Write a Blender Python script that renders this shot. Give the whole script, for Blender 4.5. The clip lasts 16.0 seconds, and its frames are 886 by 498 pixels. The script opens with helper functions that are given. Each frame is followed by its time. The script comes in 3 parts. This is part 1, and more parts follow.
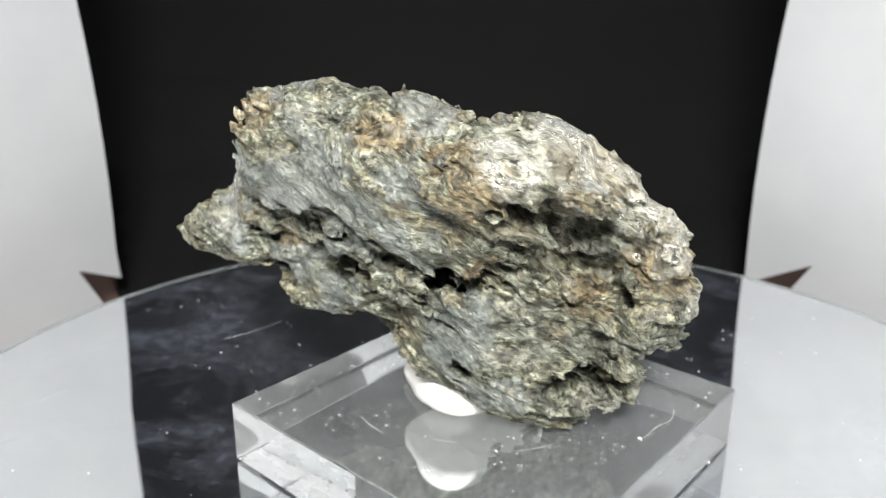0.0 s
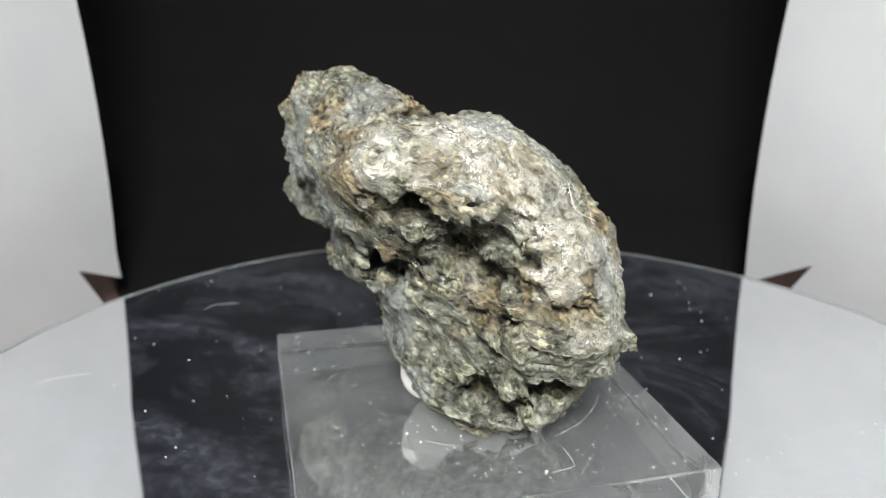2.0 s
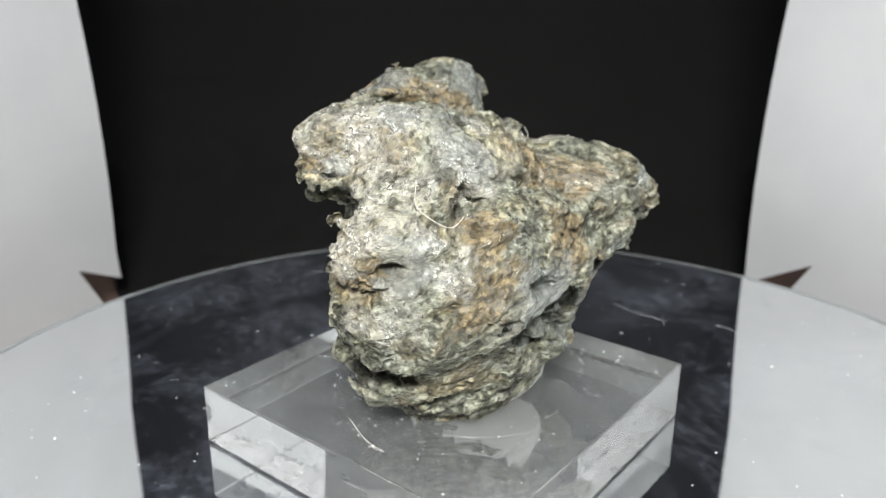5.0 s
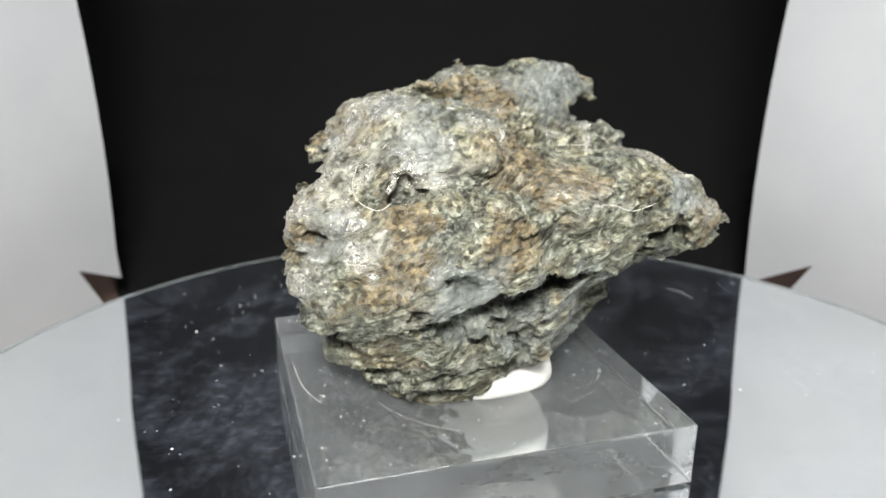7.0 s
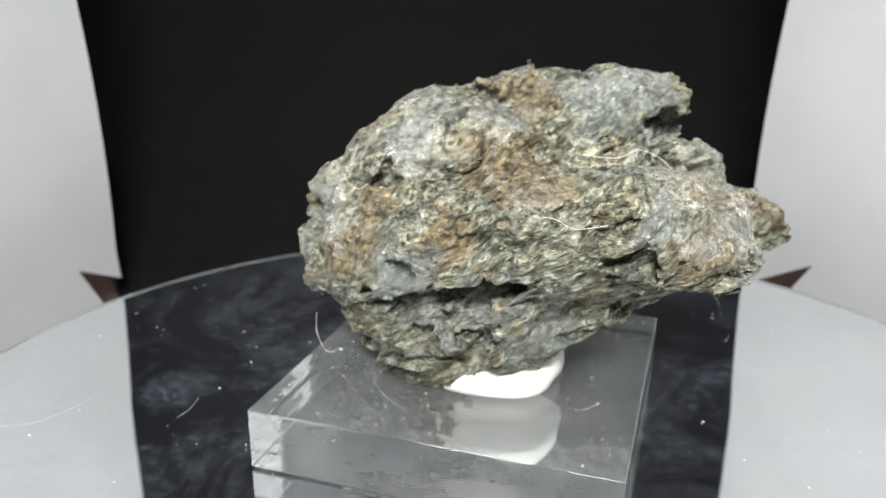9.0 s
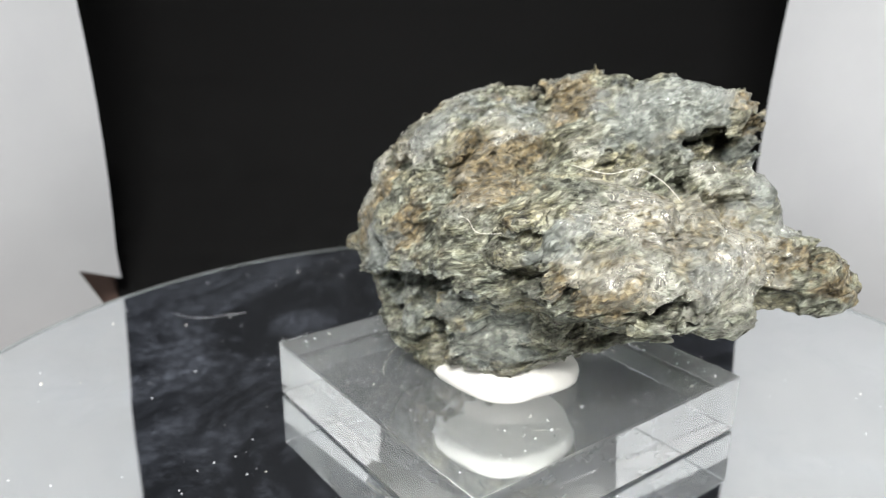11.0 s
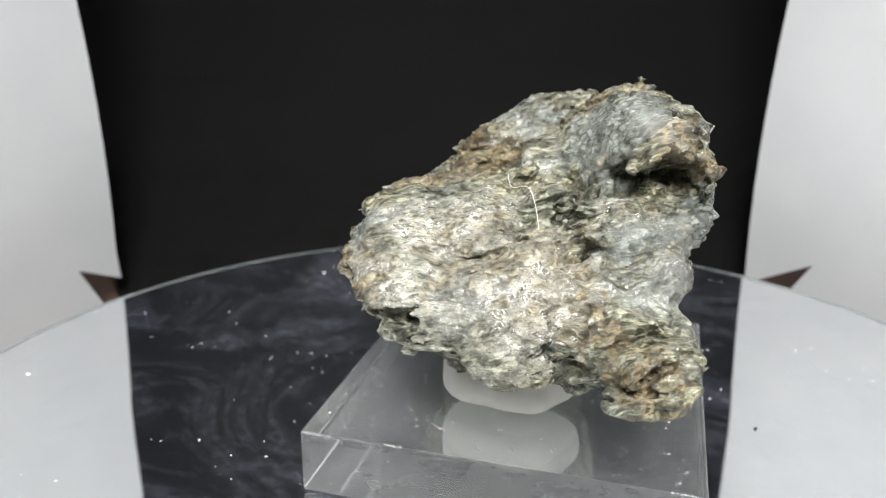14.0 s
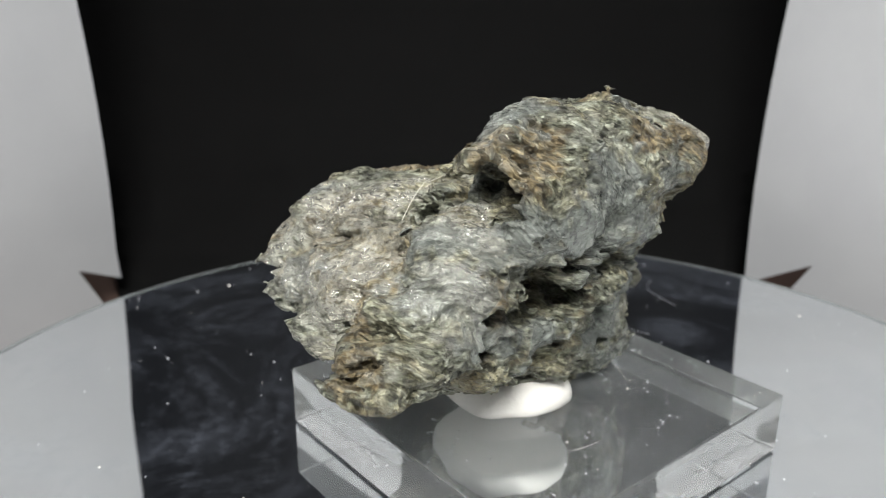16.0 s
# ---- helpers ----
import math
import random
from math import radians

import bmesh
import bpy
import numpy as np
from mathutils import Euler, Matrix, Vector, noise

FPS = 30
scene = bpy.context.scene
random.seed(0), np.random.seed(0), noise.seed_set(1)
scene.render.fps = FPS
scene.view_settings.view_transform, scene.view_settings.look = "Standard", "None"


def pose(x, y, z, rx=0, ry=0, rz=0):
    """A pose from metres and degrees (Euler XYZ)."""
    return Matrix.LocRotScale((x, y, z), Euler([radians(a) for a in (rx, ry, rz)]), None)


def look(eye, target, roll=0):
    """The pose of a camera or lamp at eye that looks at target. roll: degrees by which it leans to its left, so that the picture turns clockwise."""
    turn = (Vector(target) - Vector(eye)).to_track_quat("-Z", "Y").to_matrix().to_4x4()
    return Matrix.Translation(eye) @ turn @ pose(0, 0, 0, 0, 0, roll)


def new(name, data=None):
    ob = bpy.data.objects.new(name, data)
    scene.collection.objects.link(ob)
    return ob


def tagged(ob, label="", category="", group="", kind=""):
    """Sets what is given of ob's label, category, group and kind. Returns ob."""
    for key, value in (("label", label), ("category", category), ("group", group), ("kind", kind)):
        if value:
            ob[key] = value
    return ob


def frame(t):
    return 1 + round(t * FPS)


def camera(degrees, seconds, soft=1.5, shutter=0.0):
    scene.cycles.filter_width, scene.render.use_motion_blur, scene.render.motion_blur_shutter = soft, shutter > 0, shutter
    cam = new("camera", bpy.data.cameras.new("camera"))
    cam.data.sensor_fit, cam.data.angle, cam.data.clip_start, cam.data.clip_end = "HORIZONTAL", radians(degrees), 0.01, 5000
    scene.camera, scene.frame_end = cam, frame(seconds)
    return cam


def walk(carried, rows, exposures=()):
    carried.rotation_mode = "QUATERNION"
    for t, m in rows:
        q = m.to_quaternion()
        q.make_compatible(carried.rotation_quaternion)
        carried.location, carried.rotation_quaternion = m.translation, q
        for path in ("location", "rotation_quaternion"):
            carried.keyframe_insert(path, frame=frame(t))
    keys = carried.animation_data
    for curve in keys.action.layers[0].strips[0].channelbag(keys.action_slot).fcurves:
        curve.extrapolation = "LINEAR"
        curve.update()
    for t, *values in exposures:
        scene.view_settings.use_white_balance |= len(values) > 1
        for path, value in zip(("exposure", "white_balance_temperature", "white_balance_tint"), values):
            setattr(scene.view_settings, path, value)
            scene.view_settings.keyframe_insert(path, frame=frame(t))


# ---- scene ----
cam = camera(58.64, 16.0, soft=0.7)

SPEED = -17.475          # degrees a second of the turntable

# a close-up lens: the rock is sharp, the papers and the far rim are soft
cam.data.dof.use_dof = True
cam.data.dof.focus_distance = 0.080
cam.data.dof.aperture_fstop = 42.0

# the camera stands still
CAM = pose(-0.00712, -0.10332, 0.06407, 90 - 18.895, 0, 0) @ pose(0, 0, 0, 0, 0, 0.41)
walk(cam, [(0.0, CAM), (16.0, CAM)],
     exposures=[(0.0, -0.55), (1.5, -0.62), (2.5, -0.88), (3.5, -1.00), (4.2, -0.90), (6.5, -0.72), (8.5, -0.72), (9.0, -0.74),
                (11.5, -0.65), (12.5, -0.50), (13.5, -0.58), (14.5, -0.82), (15.0, -1.00), (15.5, -1.07), (16.0, -1.15)])

# ---- light ----
world = bpy.data.worlds.new("world")
scene.world = world
world.use_nodes = True
world.node_tree.nodes["Background"].inputs[0].default_value = (0.75, 0.85, 1.0, 1)
world.node_tree.nodes["Background"].inputs[1].default_value = 0.03


def area(name, eye, target, w, h, power, colour, spread_angle=180):
    li = bpy.data.lights.new(name, "AREA")
    li.shape, li.size, li.size_y, li.energy, li.color = "RECTANGLE", w, h, power, colour
    li.spread = radians(spread_angle)                 # a narrowed beam keeps light off the papers; no real hood
    ob = new(name, li)
    ob.matrix_world = look(eye, target)
    return ob


area("lamp_top", (-0.015, 0.030, 0.34), (0, 0, 0.03), 0.16, 0.14, 1.30, (1.0, 0.992, 0.97))
area("lamp_front", (-0.015, -0.235, 0.215), (0, 0, 0.03), 0.09, 0.06, 1.10, (1.0, 0.985, 0.955), 100)


# ---- materials ----
def nodes_of(name):
    mat = bpy.data.materials.new(name)
    mat.use_nodes = True
    nt = mat.node_tree
    return mat, nt, nt.nodes["Principled BSDF"]


def put(nt, kind, **sockets):
    n = nt.nodes.new(kind)
    for k, v in sockets.items():
        n.inputs[k.replace("_", " ")].default_value = v
    return n


def noise_tex(nt, vec, scale, detail=4.0, rough=0.55):
    n = put(nt, "ShaderNodeTexNoise", Scale=scale, Detail=detail, Roughness=rough)
    nt.links.new(vec, n.inputs["Vector"])
    return n.outputs["Fac"]


def ramp(nt, fac, *stops):
    n = nt.nodes.new("ShaderNodeValToRGB")
    el = n.color_ramp.elements
    while len(el) < len(stops):
        el.new(0.5)
    for e, (p, c) in zip(el, stops):
        e.position = p
        e.color = (*c, 1) if len(c) == 3 else c
    nt.links.new(fac, n.inputs[0])
    return n.outputs[0]


def mixc(nt, fac, a, b, kind="MIX"):
    n = nt.nodes.new("ShaderNodeMix")
    n.data_type, n.blend_type = "RGBA", kind
    for sock, v in ((n.inputs[0], fac), (n.inputs[6], a), (n.inputs[7], b)):
        if isinstance(v, (int, float)):
            sock.default_value = v
        elif isinstance(v, tuple):
            sock.default_value = (*v, 1)
        else:
            nt.links.new(v, sock)
    return n.outputs[2]


def g(v):
    return (v, v, v)


def bump(nt, height, strength, distance, normal=None):
    n = put(nt, "ShaderNodeBump", Strength=strength, Distance=distance)
    nt.links.new(height, n.inputs["Height"])
    if normal:
        nt.links.new(normal, n.inputs["Normal"])
    return n.outputs[0]


def paper_mat():
    mat, nt, bsdf = nodes_of("white_paper")
    v = nt.nodes.new("ShaderNodeTexCoord").outputs["Object"]
    c = ramp(nt, noise_tex(nt, v, 25, 5), (0.3, (0.475, 0.485, 0.505)), (0.7, (0.53, 0.54, 0.555)))
    nt.links.new(c, bsdf.inputs["Base Color"])
    bsdf.inputs["Roughness"].default_value = 0.75
    nt.links.new(bump(nt, noise_tex(nt, v, 40, 3), 0.12, 0.004), bsdf.inputs["Normal"])
    return mat


def plain(name, colour, rough, spread=0.15, scale=60, metal=0.0):
    mat, nt, bsdf = nodes_of(name)
    v = nt.nodes.new("ShaderNodeTexCoord").outputs["Object"]
    lo, hi = tuple(x * (1 - spread) for x in colour), tuple(x * (1 + spread) for x in colour)
    f = noise_tex(nt, v, scale, 5)
    nt.links.new(ramp(nt, f, (0.3, lo), (0.7, hi)), bsdf.inputs["Base Color"])
    bsdf.inputs["Roughness"].default_value = rough
    bsdf.inputs["Metallic"].default_value = metal
    nt.links.new(bump(nt, noise_tex(nt, v, scale * 8, 3), 0.15, 0.0005), bsdf.inputs["Normal"])
    return mat


def mirror_mat():
    mat, nt, bsdf = nodes_of("dusty_mirror")
    v = nt.nodes.new("ShaderNodeTexCoord").outputs["Object"]
    bsdf.inputs["Base Color"].default_value = (0.86, 0.88, 0.88, 1)
    bsdf.inputs["Metallic"].default_value = 1.0
    bsdf.inputs["Roughness"].default_value = 0.03
    dust = put(nt, "ShaderNodeBsdfDiffuse", Color=(0.52, 0.58, 0.72, 1))
    swirl = put(nt, "ShaderNodeTexNoise", Scale=26.0, Detail=7.0, Roughness=0.7, Distortion=1.6)
    nt.links.new(v, swirl.inputs["Vector"])
    big = ramp(nt, swirl.outputs["Fac"], (0.44, g(0.0)), (0.78, g(0.20)))
    fine = ramp(nt, noise_tex(nt, v, 420, 3, 0.7), (0.45, g(0.25)), (0.78, g(1.0)))
    streak = put(nt, "ShaderNodeTexNoise", Scale=110.0, Detail=5.0, Roughness=0.65, Distortion=3.5)
    nt.links.new(v, streak.inputs["Vector"])
    wisp = ramp(nt, streak.outputs["Fac"], (0.60, g(0.0)), (0.70, g(0.9)), (0.80, g(1.0)))
    fine = mixc(nt, 1.0, fine, wisp, "ADD")
    f = mixc(nt, 1.0, big, fine, "MULTIPLY")
    base = mixc(nt, 1.0, f, (0.012, 0.012, 0.0135), "ADD")
    mx = nt.nodes.new("ShaderNodeMixShader")
    nt.links.new(base, mx.inputs[0])
    nt.links.new(bsdf.outputs[0], mx.inputs[1])
    nt.links.new(dust.outputs[0], mx.inputs[2])
    nt.links.new(mx.outputs[0], nt.nodes["Material Output"].inputs["Surface"])
    return mat


def acrylic_mat():
    mat, nt, bsdf = nodes_of("clear_acrylic")
    v = nt.nodes.new("ShaderNodeTexCoord").outputs["Object"]
    bsdf.inputs["Base Color"].default_value = (0.98, 0.99, 0.99, 1)
    bsdf.inputs["Transmission Weight"].default_value = 1.0
    bsdf.inputs["IOR"].default_value = 1.49
    bsdf.inputs["Roughness"].default_value = 0.015
    haze = put(nt, "ShaderNodeBsdfDiffuse", Color=(0.80, 0.84, 0.86, 1))
    veil = ramp(nt, noise_tex(nt, v, 60, 8, 0.72), (0.35, g(0.035)), (0.72, g(0.10)))
    mx = nt.nodes.new("ShaderNodeMixShader")
    nt.links.new(veil, mx.inputs[0])
    nt.links.new(bsdf.outputs[0], mx.inputs[1])
    nt.links.new(haze.outputs[0], mx.inputs[2])
    nt.links.new(mx.outputs[0], nt.nodes["Material Output"].inputs["Surface"])
    return mat


def attribute(nt, name):
    n = nt.nodes.new("ShaderNodeAttribute")
    n.attribute_name = name
    return n.outputs["Fac"]


def vmath(nt, kind, a, b=None, scale=None):
    n = nt.nodes.new("ShaderNodeVectorMath")
    n.operation = kind
    nt.links.new(a, n.inputs[0])
    if isinstance(b, tuple):
        n.inputs[1].default_value = b
    elif b is not None:
        nt.links.new(b, n.inputs[1])
    if scale is not None:
        if isinstance(scale, float):
            n.inputs["Scale"].default_value = scale
        else:
            nt.links.new(scale, n.inputs["Scale"])
    return n.outputs[0]


def schist_mat():
    """Mica schist: grey-green fibrous flakes, ochre iron stains, dark seams that carry painted shade, silvery crinkled
    mica and blue-grey cleavage faces.
    """
    mat, nt, bsdf = nodes_of("mica_schist")
    v = nt.nodes.new("ShaderNodeTexCoord").outputs["Object"]
    ochre, blue, mica = attribute(nt, "ochre"), attribute(nt, "blue"), attribute(nt, "mica")
    # the layers: s runs across them, bent a little, and patterns are drawn out along them
    warp = put(nt, "ShaderNodeTexNoise", Scale=90.0, Detail=3.0)
    nt.links.new(v, warp.inputs["Vector"])
    bent = vmath(nt, "ADD", v, vmath(nt, "SCALE", vmath(nt, "SUBTRACT", warp.outputs["Color"], (0.5, 0.5, 0.5)), scale=0.006))

    def along(squeeze):
        dot = nt.nodes.new("ShaderNodeVectorMath")
        dot.operation = "DOT_PRODUCT"
        nt.links.new(bent, dot.inputs[0])
        dot.inputs[1].default_value = (0.41 * squeeze, -0.11 * squeeze, 0.905 * squeeze)
        up = nt.nodes.new("ShaderNodeCombineXYZ")
        nt.links.new(dot.outputs["Value"], up.inputs["Z"])
        return vmath(nt, "ADD", vmath(nt, "MULTIPLY", bent, (1.0, 1.0, 0.35)), up.outputs[0])

    w, fibre = along(1.3), along(2.7)
    # darkest stop: shade of tiny gaps between flakes, put into the colour
    base = ramp(nt, noise_tex(nt, fibre, 420, 9, 0.78), (0.39, (0.010, 0.010, 0.007)), (0.445, (0.085, 0.082, 0.050)),
                (0.515, (0.240, 0.235, 0.172)), (0.61, (0.50, 0.49, 0.405)))
    patch = ramp(nt, noise_tex(nt, w, 120, 6, 0.65), (0.34, (0.35, 0.38, 0.40)), (0.47, (0.82, 0.89, 0.90)), (0.62, (1.0, 0.96, 0.82)))
    c = mixc(nt, 1.0, base, patch, "MULTIPLY")
    rust = ramp(nt, noise_tex(nt, w, 560, 8, 0.76), (0.37, (0.022, 0.013, 0.007)), (0.46, (0.12, 0.085, 0.038)), (0.56, (0.27, 0.205, 0.105)), (0.68, (0.48, 0.41, 0.25)))
    c = mixc(nt, ochre, c, rust)
    face = ramp(nt, noise_tex(nt, v, 210, 7, 0.7), (0.34, (0.035, 0.048, 0.050)), (0.47, (0.13, 0.153, 0.150)), (0.66, (0.40, 0.435, 0.415)))
    c = mixc(nt, blue, c, face)

    # flakes: each leans its own way, and some are bright
    def cells(vec, scale):
        vo = put(nt, "ShaderNodeTexVoronoi", Scale=scale, Randomness=1.0)
        nt.links.new(vec, vo.inputs["Vector"])
        return vo.outputs["Color"]

    def lean(colour, amount):
        return vmath(nt, "SCALE", vmath(nt, "SUBTRACT", colour, (0.5, 0.5, 0.5)), scale=amount)

    small, large = cells(w, 1700.0), cells(w, 640.0)
    total = vmath(nt, "ADD", lean(small, 0.75), lean(large, 0.50))
    total = vmath(nt, "SCALE", total, scale=ramp(nt, mica, (0.0, g(1.0)), (1.0, g(0.55))))
    total = vmath(nt, "SCALE", total, scale=ramp(nt, blue, (0.0, g(1.0)), (1.0, g(0.45))))
    sep = nt.nodes.new("ShaderNodeSeparateColor")
    nt.links.new(small, sep.inputs[0])
    bright = ramp(nt, sep.outputs[1], (0.52, g(0.0)), (0.60, g(1.0)))
    sheen = ramp(nt, noise_tex(nt, w, 160, 6, 0.7), (0.42, g(0.10)), (0.60, g(0.9)))
    flake = mixc(nt, 1.0, bright, sheen, "MULTIPLY")
    foil = ramp(nt, noise_tex(nt, w, 420, 6, 0.7), (0.40, g(0.02)), (0.56, g(1.0)))
    flake = mixc(nt, mica, flake, foil)
    flake = mixc(nt, mixc(nt, 1.0, blue, (0.7, 0.7, 0.7), "MULTIPLY"), flake, (0.65, 0.65, 0.65))
    tone = ramp(nt, sep.outputs[2], (0.0, g(0.45)), (0.5, g(0.92)), (1.0, g(1.25)))
    c = mixc(nt, 1.0, c, tone, "MULTIPLY")
    glint = mixc(nt, blue, mixc(nt, mica, (0.56, 0.55, 0.475), (0.84, 0.83, 0.75)), (0.58, 0.63, 0.615))
    c = mixc(nt, flake, c, mixc(nt, ramp(nt, mica, (0.0, g(0.45)), (1.0, g(0.85))), c, glint))
    nt.links.new(c, bsdf.inputs["Base Color"])
    # relief: fibres, cracks between the layers, and the fine crinkle of the foil
    fine = bump(nt, noise_tex(nt, w, 1000, 6, 0.74), 0.8, 0.0008)
    seam = bump(nt, noise_tex(nt, fibre, 210, 6, 0.68), 0.8, 0.0018, fine)
    wave = nt.nodes.new("ShaderNodeTexNoise")
    wave.inputs["Scale"].default_value, wave.inputs["Detail"].default_value = 420.0, 4.0
    nt.links.new(w, wave.inputs["Vector"])
    sway = vmath(nt, "SCALE", vmath(nt, "SUBTRACT", wave.outputs["Color"], (0.5, 0.5, 0.5)), scale=ramp(nt, mica, (0.0, g(0.9)), (1.0, g(0.30))))
    total = vmath(nt, "ADD", total, sway)
    nt.links.new(vmath(nt, "NORMALIZE", vmath(nt, "ADD", seam, total)), bsdf.inputs["Normal"])
    nt.links.new(mixc(nt, flake, (0.03, 0.03, 0.03), mixc(nt, mica, (0.72, 0.72, 0.72), (0.92, 0.92, 0.92))), bsdf.inputs["Metallic"])
    rough = mixc(nt, flake, (0.50, 0.50, 0.50), (0.21, 0.21, 0.21))
    nt.links.new(mixc(nt, blue, rough, (0.16, 0.16, 0.16)), bsdf.inputs["Roughness"])
    return mat


PAPER = paper_mat()
BLACK = plain("black_cloth", (0.0021, 0.0021, 0.0023), 0.9, 0.2, 30)
WOOD = plain("brown_table", (0.13, 0.085, 0.07), 0.6, 0.25, 20)
MIRROR = mirror_mat()
RIM = plain("glass_rim", (0.52, 0.56, 0.56), 0.22, 0.15, 120, 0.8)
DARK = plain("dark_plastic", (0.03, 0.03, 0.032), 0.4)
ACRYLIC = acrylic_mat()
PUTTY = plain("white_putty", (0.78, 0.77, 0.73), 0.55, 0.05, 200)
SCHIST = schist_mat()


# ---- building helpers ----
def mesh_ob(name, verts, faces, material, parent=None, smooth=False):
    me = bpy.data.meshes.new(name)
    me.from_pydata(verts, [], faces)
    me.materials.append(material)
    if smooth:
        me.polygons.foreach_set("use_smooth", [True] * len(me.polygons))
    me.update()
    ob = new(name, me)
    ob.parent = parent
    return ob


def part(name, bm, material, parent=None, label="", smooth=False):
    me = bpy.data.meshes.new(name)
    bmesh.ops.recalc_face_normals(bm, faces=bm.faces[:])
    bm.to_mesh(me)
    bm.free()
    me.materials.append(material)
    if smooth:
        me.polygons.foreach_set("use_smooth", [True] * len(me.polygons))
    ob = new(name, me)
    ob.parent = parent
    return tagged(ob, label) if label else ob


def box_bm(x0, y0, z0, x1, y1, z1, bevel=0.0, segments=2):
    bm = bmesh.new()
    bmesh.ops.create_cube(bm, size=1)
    for v in bm.verts:
        v.co = ((x0 + x1) / 2 + v.co.x * (x1 - x0), (y0 + y1) / 2 + v.co.y * (y1 - y0), (z0 + z1) / 2 + v.co.z * (z1 - z0))
    if bevel:
        bmesh.ops.bevel(bm, geom=bm.edges[:], offset=bevel, segments=segments, profile=0.5, affect="EDGES")
    return bm


def lathe_bm(profile, steps):
    """A closed ring of (radius, height) turned about z; radius 0 at the ends closes it."""
    bm = bmesh.new()
    rings = []
    for r, z in profile:
        if r == 0:
            rings.append([bm.verts.new((0, 0, z))])
        else:
            rings.append([bm.verts.new((r * math.cos(2 * math.pi * i / steps), r * math.sin(2 * math.pi * i / steps), z)) for i in range(steps)])
    for a, b in zip(rings, rings[1:]):
        for i in range(steps):
            j = (i + 1) % steps
            q = [a[i % len(a)], a[j % len(a)], b[j % len(b)], b[i % len(b)]]
            q = list(dict.fromkeys(q))
            if len(q) > 2:
                bm.faces.new(q)
    return bm


# ---- the setting ----
TABLE_Z = -0.030
part("ground", box_bm(-0.9, -0.9, TABLE_Z - 0.03, 0.9, 0.9, TABLE_Z), WOOD)
tagged(bpy.data.objects["ground"], "brown wooden table top under the white papers", "table top", kind="structure")


def paper_wall(name, side, back, front, notch, open_notch=False):
    """A standing sheet of white paper, from its edge at the back to unseen behind the camera, with a three-cornered gap
    near its foot. notch: corners (metres along the sheet, height)."""
    bx, by = back
    dx, dy = front[0] - bx, front[1] - by
    length = math.hypot(dx, dy)
    dx, dy = dx / length, dy / length
    bm = bmesh.new()
    heights = np.linspace(0.29, TABLE_Z, 33)
    edge = [(min(0.0030, 0.0025 * ((z - 0.012) / 0.046) ** 2), z) for z in heights]
    if open_notch:                                    # the gap runs out at the paper's own edge
        edge = [e for e in edge if e[1] > notch[0][1]] + [(0.0, notch[0][1])] + notch[1:] + [(0.0045, TABLE_Z)]
    ring = [bm.verts.new((u, 0, z)) for u, z in [(length, TABLE_Z), (length, 0.30), (0.0, 0.30)] + edge]
    hole = [] if open_notch else [bm.verts.new((u, 0, z)) for u, z in notch]
    edges = [bm.edges.new((r[i], r[(i + 1) % len(r)])) for r in (ring, hole) for i in range(len(r))]
    bmesh.ops.triangle_fill(bm, edges=edges, use_beauty=True)
    faces = bm.faces[:]
    ext = bmesh.ops.extrude_face_region(bm, geom=faces)
    for v in ext["geom"]:
        if isinstance(v, bmesh.types.BMVert):
            v.co.y += 0.0004
    for v in bm.verts:
        u, off, z = v.co
        v.co = (bx + dx * u - dy * off * side, by + dy * u + dx * off * side, z)
    return tagged(part(name, bm, PAPER), "white paper sheet standing beside the turntable", "paper wall", kind="structure")


# their unseen stretch past the camera is added, to brighten the block
paper_wall("wall_west", 1, (-0.1005, 0.11), (-0.315, -0.34), [(0.0017, -0.0184), (0.0139, -0.0117), (0.0076, -0.0232)], True)
paper_wall("wall_east", -1, (0.0797, 0.11), (0.296, -0.34), [(0.0051, -0.0160), (0.0224, -0.0058), (0.0168, -0.0145)])


def cloth_bm():
    """One black cloth: it lies on the table behind the mirror, bends up and hangs as the backdrop."""
    line = [(0.06 + 0.010 * i, TABLE_Z + 0.001) for i in range(5)]
    line += [(0.10 + 0.11 * math.sin(a), TABLE_Z + 0.001 + 0.11 * (1 - math.cos(a))) for a in np.linspace(0, math.pi / 2, 14)[1:]]
    line += [(0.21, z) for z in np.linspace(0.10, 0.55, 12)]
    bm = bmesh.new()
    rows = []
    for y, z in line:
        reach = 0.0 if z < 0.0 else min(1.0, z / 0.06) * 0.2
        x0, x1 = -0.0082 - 0.4385 * (y + 0.1033) - reach, -0.0060 + 0.4075 * (y + 0.1033) + reach
        row = []
        for i in range(25):
            x = x0 + (x1 - x0) * i / 24
            row.append(bm.verts.new((x, y + 0.0016 * math.sin(31 * x + 9 * z) * max(0.0, min(1.0, z * 12)), z)))
        rows.append(row)
    for a, b in zip(rows, rows[1:]):
        for i in range(24):
            bm.faces.new((a[i], a[i + 1], b[i + 1], b[i]))
    bmesh.ops.solidify(bm, geom=bm.faces[:], thickness=0.0006)
    return bm


tagged(part("backdrop", cloth_bm(), BLACK, smooth=True), "matt black cloth backdrop bending onto the table", "backdrop", kind="structure")

